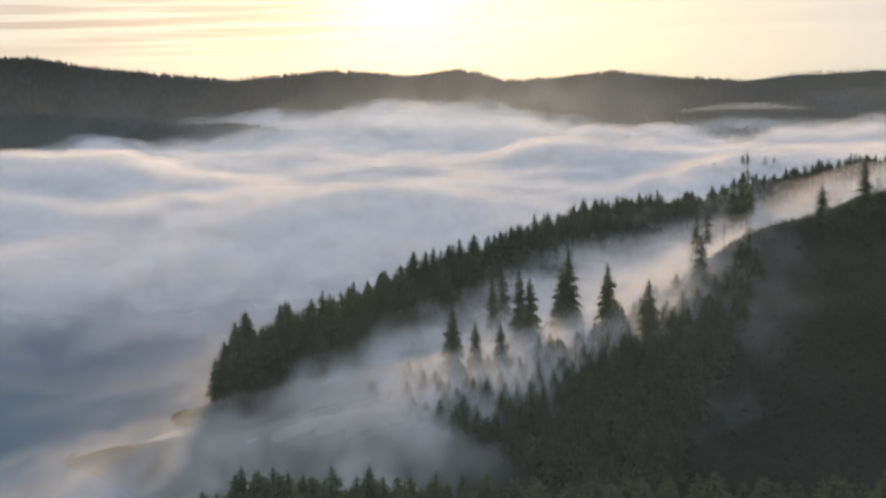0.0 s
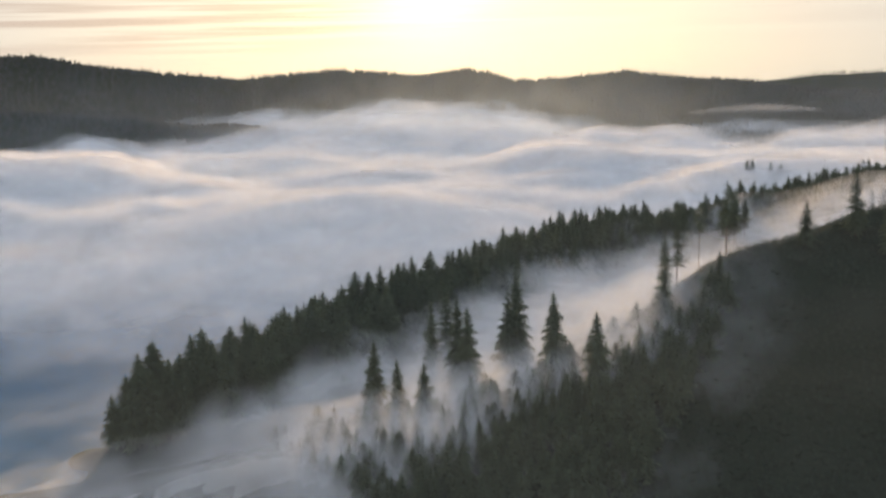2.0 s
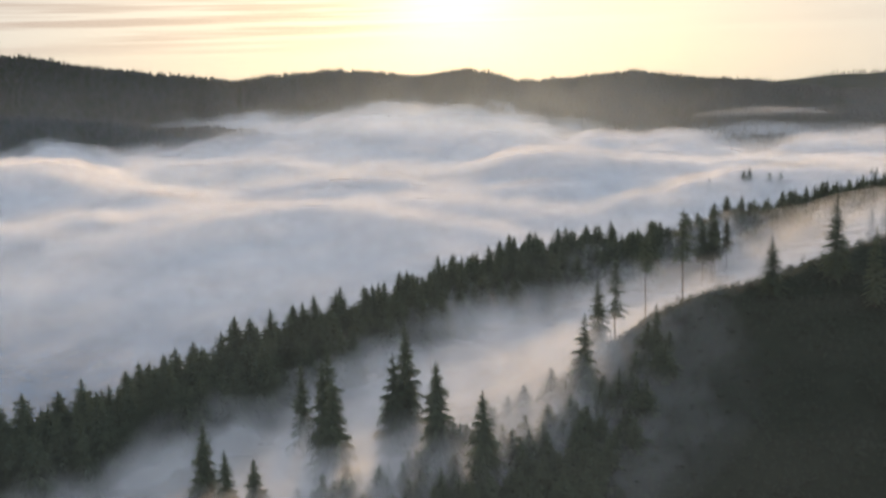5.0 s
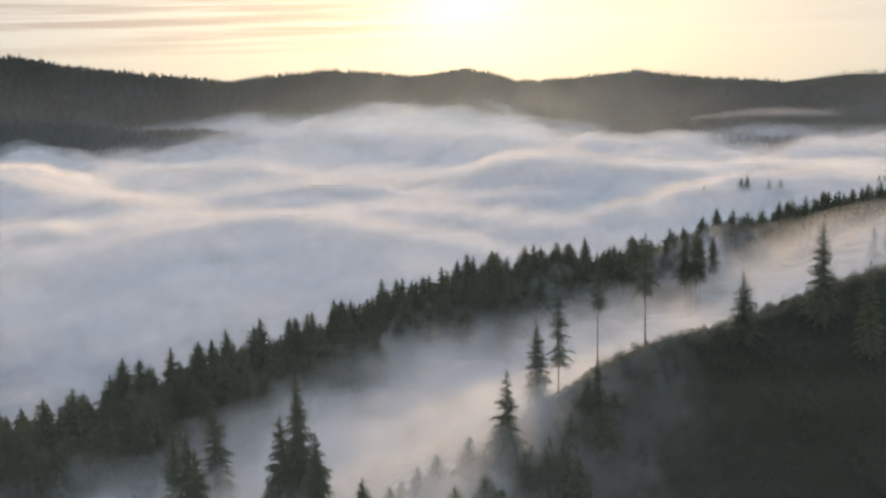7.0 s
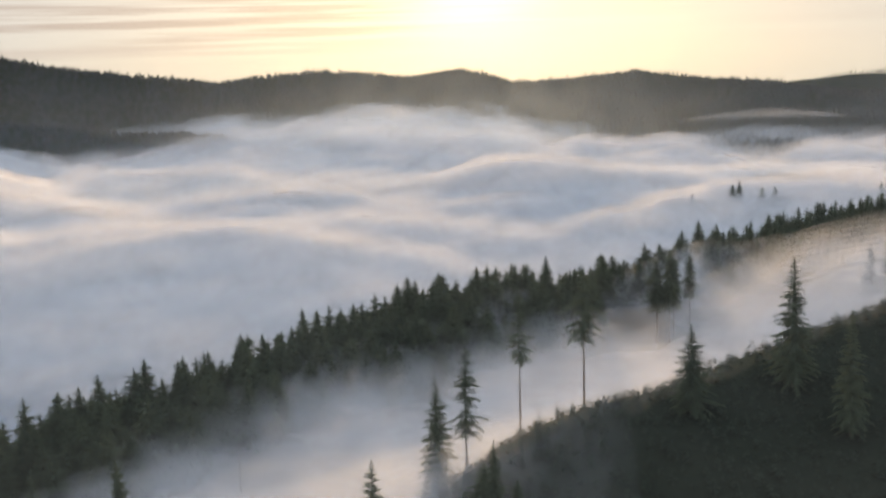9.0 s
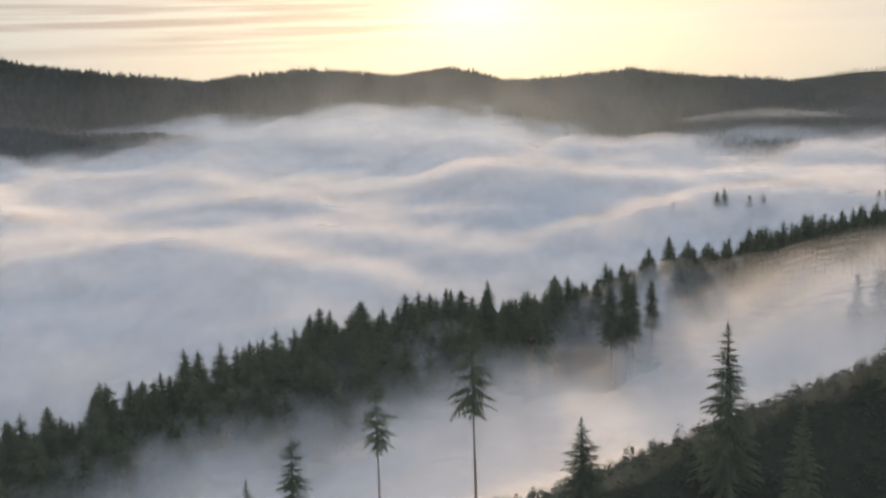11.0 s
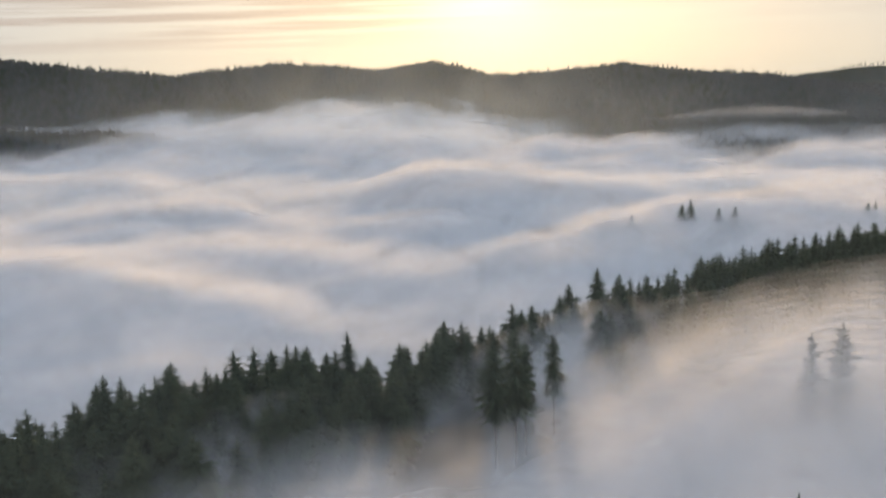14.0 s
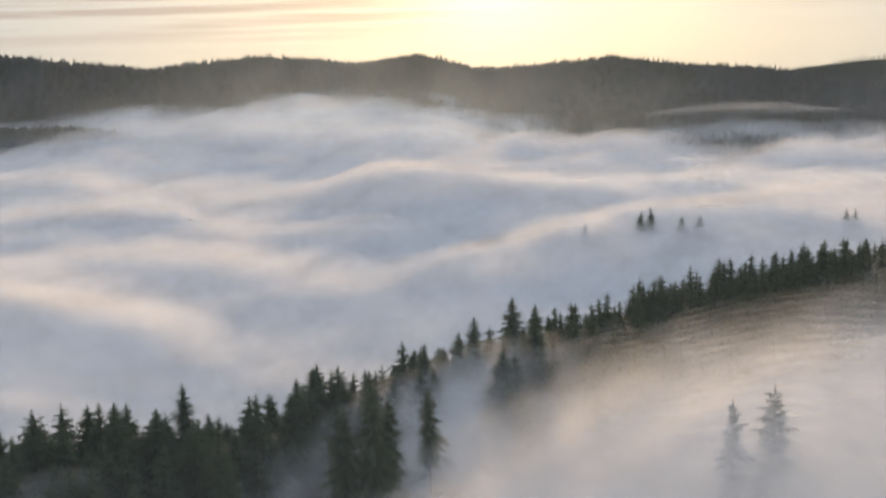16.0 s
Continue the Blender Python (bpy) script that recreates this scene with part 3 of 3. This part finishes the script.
def poses_for(templates, rows, low, high, wide=(0.9, 1.2)):
    return [(rng.choice(templates), x, y, z - 0.3, rng.uniform(low, high), rng.uniform(*wide), rng.uniform(0, 6)) for x, y, z in rows]


gx, gy, gz, near, chance = scattered(-130, 620, 400, 1160, 6.5, 1)
off, _ = along(gx, gy, MIDDLE_RIDGE)
part_way = course(gx, gy, MIDDLE_RIDGE)
keep = (gz > 3) & (near > 5) & (off > np.interp(part_way, (0, 200, 240, 405, 425, 470, 540), (-27, -27, -33, -46, -30, -30, -46))) & (off < 42) & (part_way > 12) & (chance < thickness(part_way) * np.where(off > -45, 0.95, 0.6))
hill_off, _ = along(gx, gy, NEAR_HILL)
keep &= (hill_off > 30) & ~((gx > 181) & (gx < 240) & (off < -10))
rows = np.stack([gx, gy, gz, off, part_way], 1)[keep]
single = (rows[:, 3] > -42) & (rows[:, 3] < 14) & (rows[:, 4] < 540)
chosen = np.random.RandomState(3).permutation(np.nonzero(single)[0])[:215]
for x, y, z, _, at in rows[chosen]:
    fir(x, y, z, rng.uniform(13, 26) * (1.15 if 230 < at < 415 else 1.1), "dark green fir in the foggy ridge forest", "firs of the ridge")
rest = np.delete(rows, chosen, 0)
joined("ridge_forest", "dark green fir forest along the foggy ridge", poses_for(MEDIUM, rest[(rest[:, 4] < 540) & (rest[:, 3] < 16), :3], 0.6, 1.35) + poses_for(LOW, rest[(rest[:, 4] < 540) & (rest[:, 3] >= 16), :3], 0.75, 1.2) + poses_for(LOW, rest[rest[:, 4] >= 540, :3], 0.65, 1.15), WOODS)

# woods on the near hill's foot and on the spur by the start
gx, gy, gz, near, chance = scattered(-120, 150, 300, 470, 4.9, 2)
off, _ = along(gx, gy, NEAR_HILL)
keep = (gz > 6) & (near > 4.5) & (off < 26) & (gx < 60 + 0.5 * (gy - 300)) & (gx > -8 - 0.9 * (off + 30)) & (chance < np.where(off > -4, 0.3, 0.95))
rows = np.stack([gx, gy, gz, off], 1)[keep]
single = np.nonzero((rows[:, 3] > -26) & (rows[:, 0] > -70))[0][:75]
for x, y, z in rows[single, :3]:
    fir(x, y, z, rng.uniform(7, 13), "dark green fir on the lower hillside in fog", "firs of the lower hillside")
gx, gy, gz, near, chance = scattered(-260, 470, -60, 300, 5.2, 4)
edge = 26 * fbm(gx / 45, gy / 45, 61, 3)
off, _ = along(gx, gy, START_SPUR)
inside = (gz > 4) & (off < 30 + 0.6 * edge) & (gx < 330 + edge) & (gx > -110 + edge) & (gy > 30 + 2 * edge) & (chance < 0.96)
front = inside & (gy > 205) & (gx < 240)
spur = np.stack([gx, gy, gz], 1)[front]
behind = np.stack([gx, gy, gz], 1)[inside & ~front]
PLAIN = [tiered(700 + i, 3, 6, 20.0, 4.2) for i in range(5)]
joined("hillside_forest", "dense dark fir forest on the shaded hillside", poses_for(LOW, np.delete(rows, single, 0)[:, :3], 0.33, 0.6, (1.2, 1.6)) + poses_for(LOW, spur, 0.45, 0.78, (1.1, 1.5)) + poses_for(PLAIN, behind, 0.4, 0.75, (1.0, 1.4)), WOODS)

# scrub and young firs over the near hill
def shrub(seed, tall, wide, clumps, cone):
    """A bush or young fir: small ragged clumps of leaves through a dome or a cone."""
    strew = random.Random(seed)
    verts, faces = [], []
    for _ in range(clumps):
        s, a = strew.random() ** 0.8, strew.uniform(0, 6.28)
        r = wide * (1 - s if cone else math.sqrt(1 - s * s)) * strew.uniform(0.5, 1.0)
        at, size, base = Vector((r * math.cos(a), r * math.sin(a), tall * s)), strew.uniform(0.10, 0.2) * wide, len(verts)
        verts += [tuple(at + Vector((strew.uniform(-1, 1), strew.uniform(-1, 1), strew.uniform(-0.6, 1.2))) * size * 1.5) for _ in range(4)]
        faces += [(base, base + 1, base + 2), (base, base + 2, base + 3)]
    return np.array(verts), np.array(faces)


BUSH = [shrub(500 + i, 1.2, 1.5, 20, False) for i in range(6)]
YOUNG = [triangles(conifer_meshes(520 + i, 3.0, 1.15, 0.0, 6, 5, 1, 0.4, width=0.6, core=0)[1]) for i in range(6)]
gx, gy, gz, near, chance = scattered(40, 420, 240, 640, 2.6, 6)
off, _ = along(gx, gy, NEAR_HILL)
keep = (off < 26) & (gx > np.where(off > -30, 5, 55) + 0.5 * (gy - 300)) & ((gy > 262) | (gx > 205)) & ((gx < 330) | (gy > 420))
rows = np.stack([gx, gy, gz + 0.15, chance], 1)[keep]
joined("scrub", "dark low scrub covering the cleared hillside", poses_for(BUSH, rows[rows[:, 3] < 0.3, :3], 0.4, 1.1, (0.9, 1.3)), SHRUBS, "scrub")
joined("young_firs", "young dark firs covering the cleared hillside", poses_for(YOUNG, rows[(rows[:, 3] > 0.3) & (rows[:, 3] < 0.95), :3], 0.42, 0.95, (1.2, 1.8)) + poses_for(YOUNG, rows[rows[:, 3] > 0.95, :3], 0.8, 1.6, (0.8, 1.1)), SHRUBS, "young firs")

# forests of the far hills
FAR_TREE = [tiered(600 + i, 2, 5, 13.0, 4.8) for i in range(6)]
gx, gy, gz, near, chance = scattered(-1500, 1400, 1430, 2560, 11.5, 8)
rows = np.stack([gx, gy, gz], 1)[(np.abs(gx + 60) < 0.52 * gy + 120) & (gz > fog_top(gx, gy) - 25)]
crest = []
for line in (FAR_HILL, BACK_HILL):
    s = 0.0
    while s < 7000:
        x, y, dx, dy = line_at(line, s)
        s += rng.uniform(4, 10)
        if abs(x) < 0.5 * y + 150:
            crest.append((x, y + rng.uniform(-12, 12)))
crest = np.array(crest)
crest = np.stack([crest[:, 0], crest[:, 1], ground(crest[:, 0], crest[:, 1])], 1)
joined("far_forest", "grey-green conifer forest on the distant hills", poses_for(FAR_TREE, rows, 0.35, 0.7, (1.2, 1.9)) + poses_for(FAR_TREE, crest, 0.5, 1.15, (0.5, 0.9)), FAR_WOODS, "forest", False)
